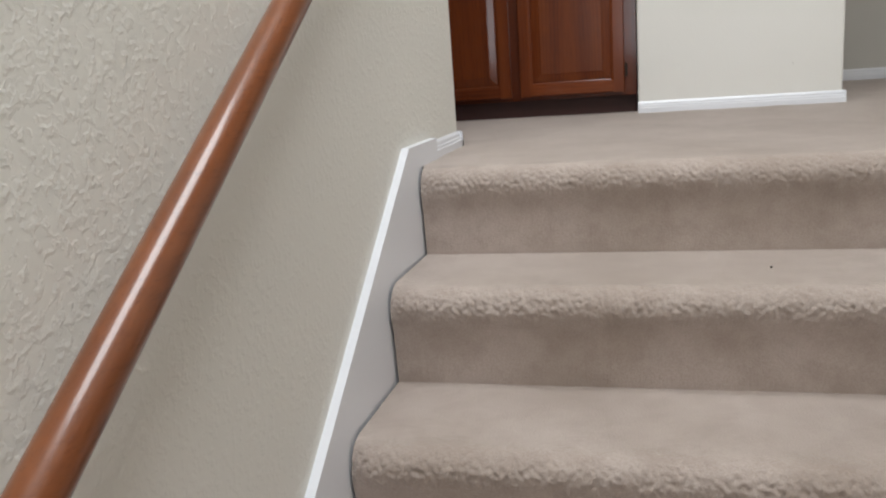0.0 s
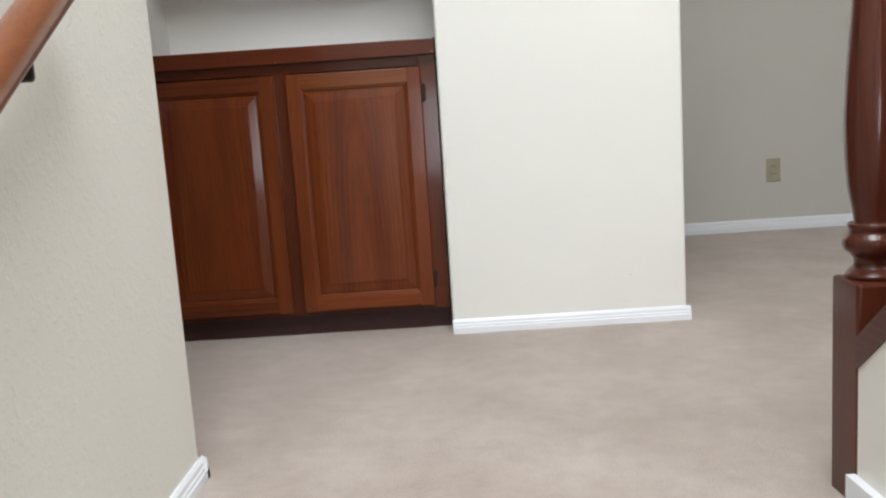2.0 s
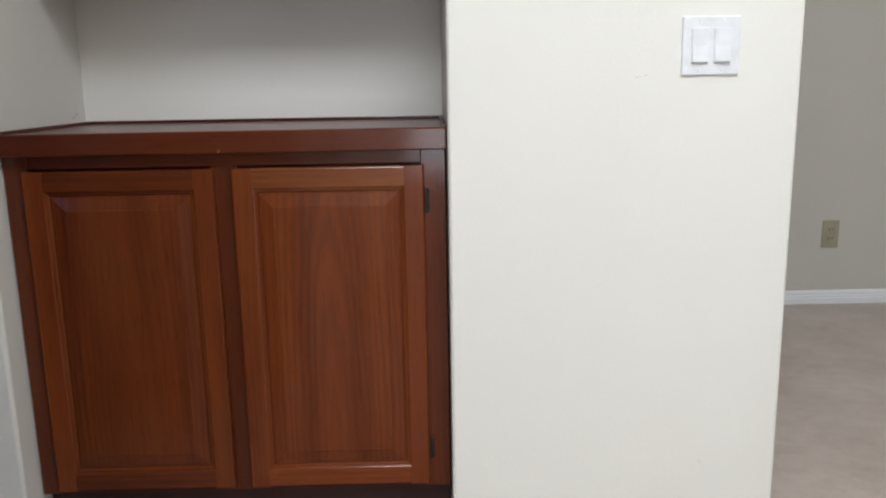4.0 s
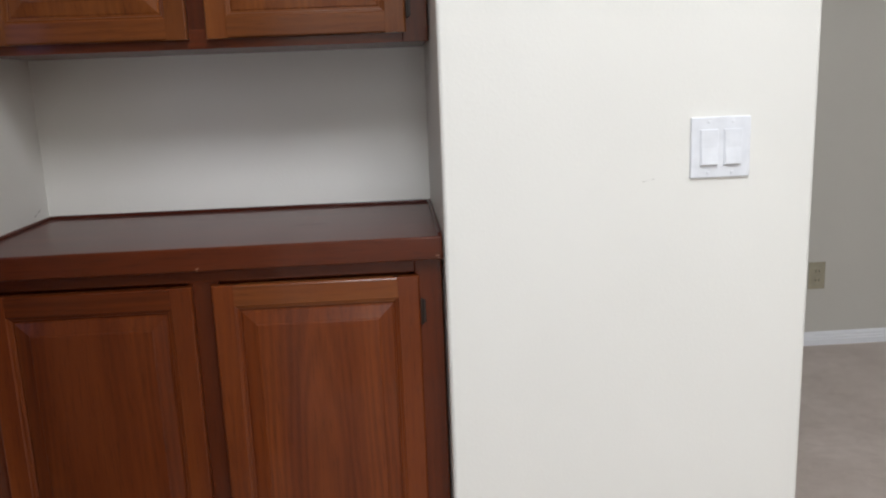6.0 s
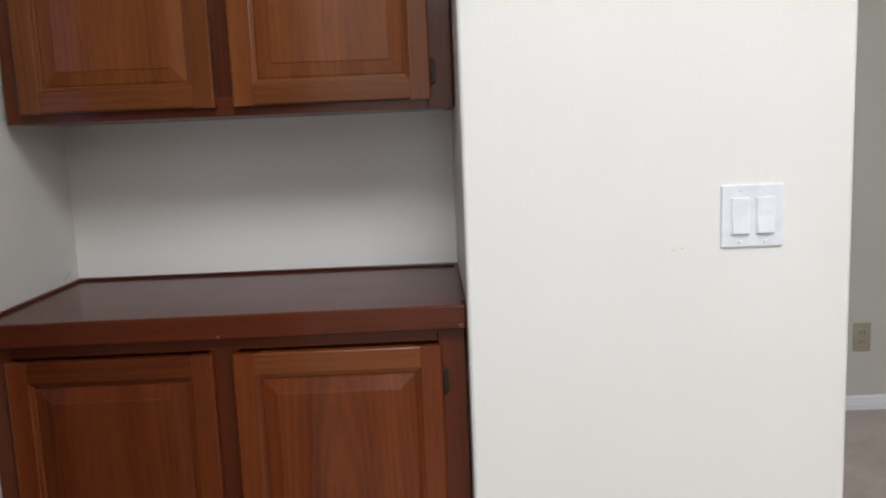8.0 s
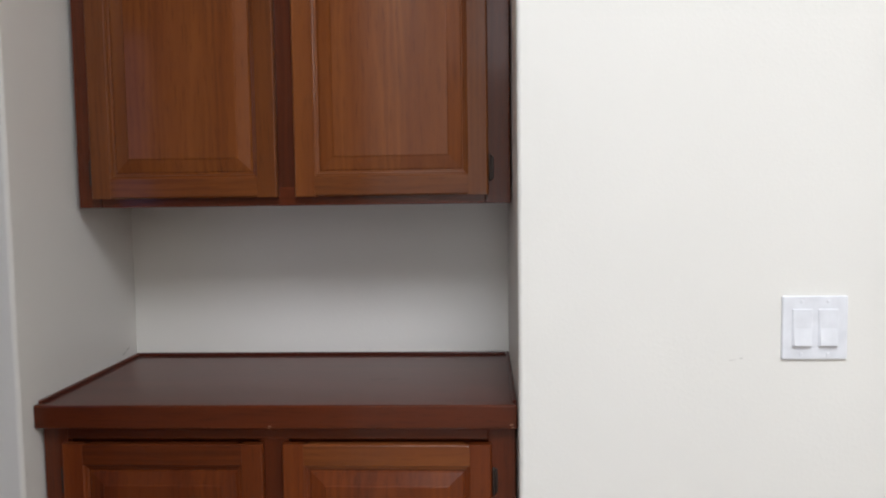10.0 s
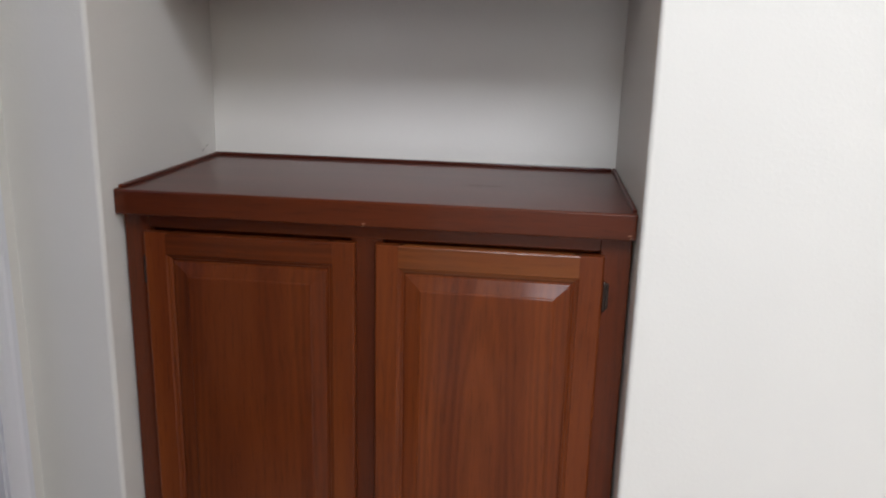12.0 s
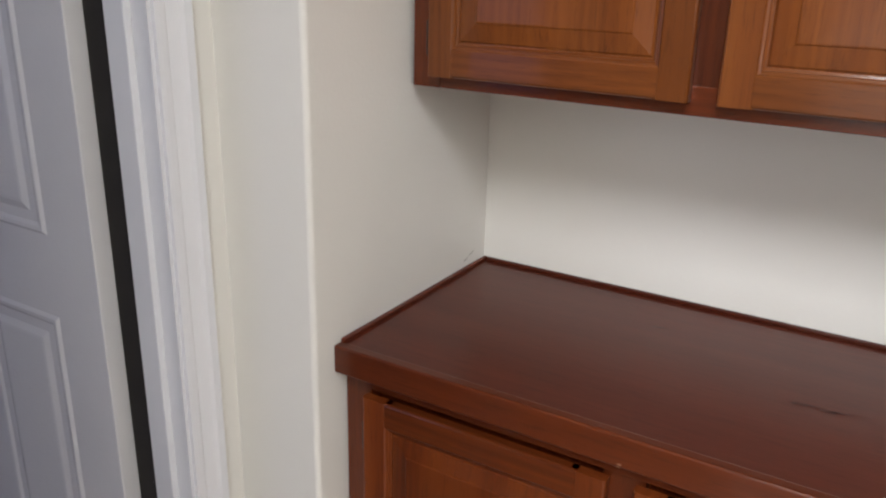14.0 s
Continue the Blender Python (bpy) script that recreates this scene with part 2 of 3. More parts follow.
def smooth_rings(rings, n=5):
    """Rounds a list of (height, radius) with a smooth curve through it."""
    out = []
    p = [rings[0], *rings, rings[-1]]
    for i in range(1, len(p) - 2):
        for k in range(n):
            t = k / n
            out.append(tuple(0.5 * (2 * p[i][j] + (p[i + 1][j] - p[i - 1][j]) * t + (2 * p[i - 1][j] - 5 * p[i][j] + 4 * p[i + 1][j] - p[i + 2][j]) * t * t
                                    + (3 * p[i][j] - p[i - 1][j] - 3 * p[i + 1][j] + p[i + 2][j]) * t ** 3) for j in (0, 1)))
    return out + [rings[-1]]


# ---- the plan, in metres ----
CEIL = 3.4
NL, NR = -0.945, 0.0          # the niche's sides
WE = 0.717                    # the white wall's free end
SL, SR = -0.484, 0.610        # the stair's walls
LE = -0.990                   # the stair wall's end on the landing
DX = -1.115                   # the wall with the panelled door
FY = 1.76                     # the far wall
R1, RISE, TREAD = -1.474, 0.200, 0.28
LOW = -1.8

# ---- setting: walls ----
b = 0.009
structure("wall_front", prism([(NR, 0.53 + 0.0), *arc(NR + b, b, b, 180, 270), *arc(WE - b, b, b, 270, 360), (WE, FY), (NR, FY)], 2, -0.02, CEIL), M_WALL, "cream painted plaster wall with rounded corners", "wall")
structure("wall_niche_back", box(NL - 0.3, 0.53, -0.02, NR - 0.001, 0.65, CEIL), M_WALL, "cream painted back wall of the cabinet niche", "wall")
structure("wall_niche_side", prism([(DX, 0.0), *arc(NL - b, b, b, 270, 360), (NL, 0.529), (DX, 0.529)], 2, -0.02, CEIL), M_WALL, "cream painted side wall of the cabinet niche", "wall")
structure("wall_stair_left", prism([(DX - 0.12, LE), *[(x, y) for x, y in arc(SL - b, LE - b, b, 90, 0)], (SL, -5.2), (DX - 0.12, -5.2)], 2, LOW, CEIL), M_STAIR, "cream textured plaster wall beside the stairs", "wall")
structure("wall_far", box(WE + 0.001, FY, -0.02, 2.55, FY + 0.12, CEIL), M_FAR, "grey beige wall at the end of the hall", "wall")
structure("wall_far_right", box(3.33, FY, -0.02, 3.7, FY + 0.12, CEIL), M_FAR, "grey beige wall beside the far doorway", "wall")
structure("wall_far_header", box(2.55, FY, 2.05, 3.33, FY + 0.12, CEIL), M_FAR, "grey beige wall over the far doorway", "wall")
structure("wall_far_room", box(1.6, FY + 1.6, -0.02, 4.6, FY + 1.7, CEIL), M_GREEN, "sage green wall of the room beyond", "wall")
structure("wall_far_room_side", box(4.5, FY + 0.12, -0.02, 4.6, FY + 1.6, CEIL), M_GREEN, "sage green side wall of the room beyond", "wall")
structure("wall_far_room_left", box(1.6, FY + 0.12, -0.02, 1.7, FY + 1.6, CEIL), M_GREEN, "sage green inner wall of the room beyond", "wall")
KY, KZ, KS = -1.246, 0.222, 0.83   # foot and slope of the low wall beside the stairs
KEND = -3.95
TY, TZ = -1.69, -0.137         # tip of the opening under the upper flight
structure("wall_knee", prism([(KY, LOW), (KY, KZ), (KEND, KZ + KS * (KY - KEND)), (KEND, TZ + KS * (TY - KEND)), (TY, TZ), (KEND, TZ - 0.707 * (TY - KEND)), (KEND, LOW)], 0, SR, 0.72), M_WALL, "cream painted knee wall rising beside the stairs", "wall")
structure("wall_stair_right", box(2.72, -5.2, LOW, 2.84, -1.62, CEIL), M_WALL, "cream plain wall beyond the upper flight", "wall")
structure("wall_hall_back", box(2.72, -1.62, -0.3, 3.72, -1.50, CEIL), M_WALL, "cream plain wall behind the hall", "wall")
structure("wall_behind", box(DX - 0.12, -5.32, LOW, 2.84, -5.2, CEIL), M_WALL, "cream plain wall behind the stairs", "wall")
flight = bmesh.new()
for k in range(6):
    box(0.721, -5.19, RISE * k, 2.719, -1.34 - 0.25 * k, RISE * (k + 1), 0, 0, flight)
box(0.721, -5.19, LOW, 2.719, -1.41, -0.001, 0, 0, flight)
structure("stairs_upper", flight, M_CARPET, "carpeted upper flight behind the knee wall", "stairs")
structure("wall_hall_right", box(3.6, -1.62, -0.3, 3.72, FY, CEIL), M_WALL, "cream plain wall of the hall", "wall")
SK = 0.95
lid = bmesh.new()
for x0, y0, x1, y1 in ((-3.6, -5.3, SKY_X - SK, FY + 1.7), (SKY_X + SK, -5.3, 4.6, FY + 1.7), (SKY_X - SK, -5.3, SKY_X + SK, SKY_Y - SK), (SKY_X - SK, SKY_Y + SK, SKY_X + SK, FY + 1.7)):
    box(x0, y0, CEIL, x1, y1, CEIL + 0.3, 0, 0, lid)
structure("ceiling", lid, M_CEIL, "white textured ceiling", "ceiling")
structure("lower_floor", box(DX - 0.12, -5.2, LOW - 0.1, 0.84, -3.6, LOW), M_CARPET, "beige carpet floor below the stairs", "floor")

# ---- setting: carpet ----


def carpet_sheet(x0, x1, y0, y1, step, amp):
    nx, ny = max(1, round((x1 - x0) / step)), max(1, round((y1 - y0) / step))
    bm = bmesh.new()
    v = [[bm.verts.new((x0 + (x1 - x0) * i / nx, y0 + (y1 - y0) * j / ny, amp * min(1.0, j * step / 0.15) * noise.noise((i * step * 9, j * step * 9, 0)))) for i in range(nx + 1)] for j in range(ny + 1)]
    for j in range(ny):
        for i in range(nx):
            bm.faces.new((v[j][i], v[j][i + 1], v[j + 1][i + 1], v[j + 1][i]))
    return bm


structure("subfloor", box(DX - 0.10, R1 + 0.05, -0.2, 3.6, FY + 1.6, -0.012), M_SEAM, "plain slab under the landing carpet", "floor")
floor = structure("floor", carpet_sheet(DX - 0.10, 3.6, R1 + 0.034, FY + 1.6, 0.045, 0.002), M_CARPET, "beige cut pile carpet on the landing and hall", "carpet", True)


def step_profile():
    """Outline of a carpeted step from the tread's back edge over the soft nosing down the riser; (y, z) from the riser's foot line."""
    pts = [(0.036 + 0.264 * k / 8, 0.0) for k in range(8, 0, -1)]
    nose = [(0.036, 0.0), (0.018, -0.001), (0.002, -0.005), (-0.011, -0.013), (-0.020, -0.024), (-0.0245, -0.037), (-0.024, -0.050), (-0.0195, -0.064), (-0.013, -0.079), (-0.007, -0.097), (-0.003, -0.12)]
    pts += smooth_rings(nose, 4)
    pts += [(-0.001, -0.15), (0.0, -0.18), (0.001, -RISE - 0.004)]
    return pts


def carpet_step(parent, x0, x1, y, z, back, seed):
    prof = step_profile() if back > 0.1 else step_profile()[8:]
    n = 420 if z > -0.7 else 70
    bm = bmesh.new()
    rows = []
    for i in range(n + 1):
        x = x0 + (x1 - x0) * i / n
        end = min(x - x0, x1 - x) 
        drop = 0.014 * max(0.0, 1 - end / 0.045) ** 2
        row = []
        for k, (py, pz) in enumerate(prof):
            py = 0.036 + (py - 0.036) * (back - 0.036) / 0.264 if py > 0.036 else py
            d = 0.0050 * noise.noise((x * 135, pz * 120 + py * 120, seed)) + 0.0030 * noise.noise((x * 230, pz * 230 + py * 230, seed)) + 0.005 * noise.noise((x * 8, pz * 14, seed + 5))
            near = max(0.15, 1.0 - abs(pz + 0.035) / 0.05)
            bulge = max(0.0, 1 - abs(pz + 0.03) / 0.075) * min(1.0, max(0.0, (0.036 - py) / 0.04))
            dy = -d * near + drop * bulge
            dz = (0.35 * d * near - 0.6 * drop * bulge) if py < 0.05 else 0.0006 * noise.noise((x * 30, py * 30, seed))
            row.append(bm.verts.new((x, y + py + dy, z + pz + dz)))
        rows.append(row)
    for a, c in zip(rows, rows[1:]):
        for k in range(len(prof) - 1):
            bm.faces.new((a[k], c[k], c[k + 1], a[k + 1]))
    return part("step", bm, M_CARPET, parent, "", True)


stairs = thing("stairs", (0.06, R1, -RISE), "straight stairs covered in beige cut pile carpet", "stairs", kind="structure")
SKL, SKR = SL + 0.017, SR - 0.015
for k in range(9):
    carpet_step(stairs, SKL + 0.005, SKR - 0.005, R1 - TREAD * k, -RISE * k, 0.09 if k == 0 else 0.292, k * 3.7)
part("stringer", prism([(R1 + 0.04, -0.03), (R1 + 0.04, LOW), (R1 - 2.15, LOW), (R1 + 0.02, -RISE - 0.06)], 0, SKL + 0.002, SKR - 0.002), M_SEAM, stairs)

# ---- setting: skirting and baseboards ----
SLOPE = RISE / TREAD


def skirt(name, xa, xb, ytop, kink_y, kz, label):
    bottom = R1 - TREAD * 8
    zb = kz - SLOPE * (kink_y - bottom)
    ob = structure(name, prism([(ytop, -0.02), (ytop, kz), (kink_y, kz), (bottom, zb), (bottom, zb - 0.5), (kink_y - 0.2, -0.5), (ytop, -0.3)], 0, xa, xb), M_TRIM, label, "trim")
    return ob


skirt("trim_stair_left", SL, SKL, -1.29, -1.535, 0.052, "white painted skirt board along the stairs")
skirt("trim_stair_right", SKR, SR, -1.24, -1.453, 0.053, "white painted skirt board along the knee wall")


def base_profile(h=0.043, t=0.013):
    """Moulded baseboard: thickness from the wall, height."""
    return [(0, -0.01), (t, -0.01), (t, h * 0.42), (t * 0.8, h * 0.47), (t * 0.8, h * 0.60), (t * 0.62, h * 0.66), (t * 0.55, h * 0.84), (t * 0.25, h), (0, h)]


def baseboard(name, x0, y0, x1, y1, h=0.043, nx=0.0, ny=-1.0):
    bm = bmesh.new()
    prof = base_profile(h)
    lo = [bm.verts.new((x0 + nx * d, y0 + ny * d, z)) for d, z in prof]
    hi = [bm.verts.new((x1 + nx * d, y1 + ny * d, z)) for d, z in prof]
    k = len(prof)
    for i in range(k):
        bm.faces.new((lo[i], lo[(i + 1) % k], hi[(i + 1) % k], hi[i]))
    bm.faces.new(lo[::-1])
    bm.faces.new(hi)
    return structure(name, bm, M_TRIM, "white moulded baseboard above the carpet", "baseboard")


baseboard("baseboard_front", 0.0, 0.0, WE + 0.010, 0.0)
baseboard("baseboard_front_end", WE, 0.0, WE, FY, nx=1, ny=0)
baseboard("baseboard_far", WE, FY, 2.485, FY, 0.06)
baseboard("baseboard_niche_front", DX + 0.012, 0.0, NL + 0.013, 0.0)
baseboard("baseboard_niche_side", NL, 0.0, NL, 0.12, nx=1, ny=0)
baseboard("baseboard_landing_left", SL, -1.29, SL, LE + 0.013, nx=1, ny=0)
baseboard("baseboard_landing_end", DX, LE, SL + 0.013, LE, nx=0, ny=1)

# ---- built-in cabinets ----


def stick(axis, a, b, inner, outer, face, back, bevel=0.004, slope=0.010, depth=0.007):
    """A door's frame member along an axis (0 or 2) from a to b: outer edge eased, inner edge moulded. inner and outer lie across it; face and back are y."""
    s = 1 if inner > outer else -1
    prof = [(outer, back), (outer, face + bevel), (outer + s * bevel * 0.4, face + bevel * 0.3), (outer + s * bevel, face), (inner - s * slope, face),
            (inner - s * slope * 0.75, face + depth * 0.35), (inner - s * slope * 0.4, face + depth * 0.45), (inner - s * slope * 0.3, face + depth * 0.8), (inner, face + depth), (inner, back)]
    bm = bmesh.new()

    def at(u, y, w):
        return (w, y, u) if axis == 0 else (u, y, w)

    lo = [bm.verts.new(at(u, y, a)) for u, y in prof]
    hi = [bm.verts.new(at(u, y, b)) for u, y in prof]
    k = len(prof)
    for i in range(k):
        bm.faces.new((lo[i], lo[(i + 1) % k], hi[(i + 1) % k], hi[i]))
    bm.faces.new(lo[::-1])
    bm.faces.new(hi)
    return bm


def raised_panel(x0, z0, x1, z1, face):
    """A raised panel: a groove, a wide sloping field and a flat middle."""
    rings = [(0.0, 0.0085), (0.004, 0.0085), (0.006, 0.0065), (0.032, 0.0022), (0.0335, 0.0008), (0.036, 0.0005)]
    bm = bmesh.new()
    loops = [[bm.verts.new(p) for p in ((x0 + d, face + y, z0 + d), (x1 - d, face + y, z0 + d), (x1 - d, face + y, z1 - d), (x0 + d, face + y, z1 - d))] for d, y in rings]
    for a, c in zip(loops, loops[1:]):
        for i in range(4):
            bm.faces.new((a[i], a[(i + 1) % 4], c[(i + 1) % 4], c[i]))
    bm.faces.new(loops[-1])
    return bm


def hinge(parent, x, face, z, w):
    """A small exposed knuckle hinge on the face frame."""
    bm = box(x + 0.001, face + 0.0145, z - 0.024, x + w, face + 0.0185, z + 0.024, 0.001, 1)
    own = lathe([(z - 0.028, 0.0015), (z - 0.024, 0.0036), (z + 0.024, 0.0036), (z + 0.028, 0.0015)], x + 0.0035, face + 0.012, 10)
    me = bpy.data.meshes.new("tmp")
    own.to_mesh(me)
    own.free()
    bm.from_mesh(me)
    bpy.data.meshes.remove(me)
    for dz in (-0.018, 0.018):
        box(x + w - 0.004, face + 0.0130, z + dz - 0.002, x + w - 0.001, face + 0.0150, z + dz + 0.002, 0.0006, 1, bm)
    return part("hinge", bm, M_BRASS, parent, "small dark bronze hinge")


def panel_door(parent, x0, z0, x1, z1, face, hinge_side, hinges, wx, wz, top=None):
    """A cabinet door with stiles, rails and a raised panel."""
    st, back = 0.052, face + 0.019
    door = part("door", box(x0 + 0.004, face + 0.0095, z0 + 0.004, x1 - 0.004, back, z1 - 0.004), wz, parent, "cherry stained wooden door with a raised panel")
    part("stile", stick(2, z0, z1, x0 + st, x0, face, back - 0.002), wz, door)
    part("stile", stick(2, z0, z1, x1 - st, x1, face, back - 0.002), wz, door)
    part("rail", stick(0, x0 + st - 0.010, x1 - st + 0.010, z0 + st, z0, face + 0.0006, back - 0.002), wx, door)
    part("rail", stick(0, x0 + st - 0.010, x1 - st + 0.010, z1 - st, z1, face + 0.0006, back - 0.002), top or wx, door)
    part("panel", raised_panel(x0 + st - 0.002, z0 + st - 0.002, x1 - st + 0.002, z1 - st + 0.002, face), wz, door)
    for z in hinges:
        hinge(door, x1 if hinge_side > 0 else x0 - 0.0075, face, z, 0.0115 if hinge_side > 0 else 0.0065)
    return door


def cabinet(name, label, z0, z1, face, dz0, dz1, bottom_rail, depth_back, toe, hinges, left=NL + 0.004):
    at = (-0.47, face + 0.02, z0)
    woods = (M_WX, M_WZ) if toe else (M_BX, M_BZ)
    c = thing(name, at, label, "cabinet")
    fx = face + 0.019
    ft = fx + 0.019
    x0, x1 = left, NR - 0.004
    part("body", box(x0 + 0.002, ft, z0 + toe, x1 - 0.002, depth_back, z1, 0.001, 1), M_FZ, c)
    part("stile", box(x0, fx, z0 + toe, x0 + 0.05, ft, z1, 0.0015), M_FZ, c)
    part("stile", box(x1 - 0.053, fx, z0 + toe, x1, ft, z1, 0.0015), M_FZ, c)
    part("stile", box(-0.506, fx + 0.0008, z0 + toe, -0.447, ft, z1, 0.0015), M_FZ, c)
    part("rail", box(x0 + 0.05, fx + 0.0004, z0 + toe, x1 - 0.053, ft, z0 + toe + bottom_rail, 0.0015), M_FX, c)
    part("rail", box(x0 + 0.05, fx + 0.0004, z1 - 0.05, x1 - 0.053, ft, z1, 0.0015), M_FX, c)
    panel_door(c, -0.897, dz0, -0.495, dz1, face, -1, hinges, *woods)
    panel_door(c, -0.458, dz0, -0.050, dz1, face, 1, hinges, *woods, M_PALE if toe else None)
    if toe:
        part("toe_kick", box(x0 + 0.001, fx + 0.035, z0, x1 - 0.001, fx + 0.05, z0 + toe), M_SEAM, c, "dark recessed toe kick")
    return c


cabinet("base_cabinet", "cherry stained two-door base cabinet built into a wall niche", 0.0, 0.866, 0.052, 0.083, 0.811, 0.03, 0.528, 0.068, (0.165, 0.735))
cabinet("wall_cabinet", "cherry stained two-door wall cabinet hung over the counter", 1.270, 2.12, 0.225, 1.289, 2.085, 0.04, 0.528, 0.0, (1.345, 2.03), NL + 0.012)
structure("wall_soffit", box(NL + 0.001, 0.247, 2.12, NR - 0.001, 0.529, CEIL), M_WALL, "cream soffit above the wall cabinet", "wall")

top = thing("countertop", (-0.47, 0.28, 0.866), "dark cherry wooden countertop with a lipped edge", "countertop")
part("slab", box(NL + 0.002, 0.062, 0.866, NR - 0.002, 0.528, 0.889, 0.001, 1), M_TOP, top)
part("front_edge", box(NL + 0.001, 0.043, 0.844, NR - 0.001, 0.0625, 0.891, 0.0035, 3), M_FX, top, "reddish cherry front edge")
part("back_trim", box(NL + 0.010, 0.520, 0.888, NR - 0.010, 0.529, 0.896, 0.002), M_TOP, top)
part("side_trim", box(NL + 0.001, 0.062, 0.888, NL + 0.009, 0.529, 0.896, 0.002), M_TOP, top)
part("side_trim", box(NR - 0.009, 0.062, 0.888, NR - 0.001, 0.529, 0.896, 0.002), M_TOP, top)

# ---- switch and socket ----
sw = thing("light_switch", (0.5285, 0.0, 1.0445), "white double rocker light switch on the cream wall", "switch")
part("plate", box(0.471, -0.006, 0.987, 0.586, 0.001, 1.102, 0.0025, 3), M_PLATE, sw)
for cx in (0.5055, 0.5515):
    rk = part("rocker_frame", box(cx - 0.0175, -0.0085, 1.0445 - 0.034, cx + 0.0175, -0.0055, 1.0445 + 0.034, 0.001), M_PLATE, sw)
    part("rocker", prism([(-0.008, 1.0445 - 0.031), (-0.0135, 1.0445 - 0.031), (-0.0095, 1.0445), (-0.0088, 1.0445 + 0.031), (-0.008, 1.0445 + 0.031)], 0, cx - 0.0150, cx + 0.0150), M_PLATE, rk)
    for dz in (-0.048, 0.048):
        part("screw", box(cx - 0.003, -0.0072, 1.0445 + dz - 0.003, cx + 0.003, -0.0055, 1.0445 + dz + 0.003, 0.001), M_PLATE, sw)

OX, OZ = 1.685, 0.311
so = thing("wall_outlet", (OX, FY, OZ), "almond plastic power outlet on the far wall", "outlet")
part("plate", box(OX - 0.036, FY - 0.006, OZ - 0.059, OX + 0.036, FY + 0.001, OZ + 0.059, 0.002), M_ALMOND, so)
for dz in (-0.02, 0.02):
    sk = part("socket", box(OX - 0.017, FY - 0.008, OZ + dz - 0.014, OX + 0.017, FY - 0.0055, OZ + dz + 0.014, 0.002), M_ALMOND, so)
    for dx in (-0.007, 0.007):
        part("slot", box(OX + dx - 0.0012, FY - 0.0086, OZ + dz - 0.005, OX + dx + 0.0012, FY - 0.0078, OZ + dz + 0.005), M_DARK, sk)

# ---- handrail on the stair wall ----
HX, HR = SL + 0.062, 0.0235
hr = thing("handrail", (HX, -2.0, 0.35), "reddish brown round wooden handrail on the stair wall", "handrail")


def rail_z(y):
    return 1.826 + 0.692 * y


def tube(y0, y1, r, seg=24):
    bm = bmesh.new()
    n = 40
    loops = []
    spine = [(y0 + (y1 - 0.010 - y0) * i / n, r) for i in range(n + 1)]
    spine += [(y1 - 0.010 + 0.010 * math.sin(radians(a)), r - 0.010 * (1 - math.cos(radians(a)))) for a in (22, 45, 68, 90)]
    for y, q in spine:
        loops.append([bm.verts.new((HX + q * math.cos(a), y - q * math.sin(a) * 0.58, rail_z(y) + q * math.sin(a) * 0.82)) for a in [2 * math.pi * k / seg for k in range(seg)]])
    for a, c in zip(loops, loops[1:]):
        for k in range(seg):
            bm.faces.new((a[k], a[(k + 1) % seg], c[(k + 1) % seg], c[k]))
    bm.faces.new(loops[0][::-1])
    bm.faces.new(loops[-1])
    return bm


part("rail", tube(-4.4, -1.395, HR), M_RAIL, hr, "", True)
for y in (-3.3, -1.56):
    br = part("bracket", box(SL - 0.002, y - 0.005, rail_z(y) - 0.052, HX + 0.004, y + 0.005, rail_z(y) - 0.043, 0.003), M_BRASS, hr, "small bronze wall bracket")
    part("bracket_post", box(HX - 0.005, y - 0.005, rail_z(y) - 0.05, HX + 0.005, y + 0.005, rail_z(y) - 0.012, 0.003), M_BRASS, br)
    part("rosette", box(SL - 0.003, y - 0.018, rail_z(y) - 0.066, SL + 0.005, y + 0.018, rail_z(y) - 0.030, 0.004), M_BRASS, br)

# ---- newel, cap and balusters ----
NX, NY, NH = 0.652, -1.203, 0.043


def square_post(x, y, h, z0, z1, cham=0.004):
    bm = box(x - h, y - h, z0, x + h, y + h, z1, cham, 2)
    return bm


nw = thing("newel_post", (NX, NY, 0.0), "dark cherry turned newel post at the foot of a flight", "newel post")
part("block", square_post(NX, NY, NH, -0.015, 0.352, 0.006), M_NEWEL, nw)
part("turning", lathe(smooth_rings([(0.350, 0.036), (0.358, 0.039), (0.364, 0.034), (0.372, 0.027), (0.384, 0.028), (0.398, 0.041), (0.412, 0.042), (0.424, 0.034), (0.431, 0.036), (0.437, 0.035), (0.441, 0.027),
                                    (0.50, 0.037), (0.58, 0.0415), (0.66, 0.039), (0.78, 0.031), (0.87, 0.026), (0.88, 0.035), (0.89, 0.036), (0.90, 0.028)]), NX, NY), M_NEWEL, nw, "", True)
part("upper_block", square_post(NX, NY, NH, 0.90, 1.10, 0.006), M_NEWEL, nw)
part("finial", lathe(smooth_rings([(1.10, 0.03), (1.11, 0.028), (1.13, 0.04), (1.16, 0.046), (1.19, 0.035), (1.205, 0.005)]), NX, NY), M_NEWEL, nw, "", True)

CT = 0.05
cp = thing("knee_wall_cap", (NX, -2.0, 0.9), "dark cherry wooden cap along the sloping knee wall", "wall cap")


def slope_z(y):
    return KZ + KS * (KY - y)


ya, yb = NY - NH + 0.001, KEND
part("board", prism([(ya, slope_z(ya)), (ya, slope_z(ya) + CT), (yb, slope_z(yb) + CT), (yb, slope_z(yb))], 0, SR - 0.004, 0.726), M_CAP, cp)

RAILUP = 0.78
hb = thing("baluster_rail", (NX, -2.0, 1.7), "dark cherry handrail over the balusters", "handrail")
part("rail", prism([(ya, slope_z(ya) + RAILUP), (ya, slope_z(ya) + RAILUP + 0.06), (yb, slope_z(yb) + RAILUP + 0.06), (yb, slope_z(yb) + RAILUP)], 0, NX - 0.028, NX + 0.028), M_CAP, hb)


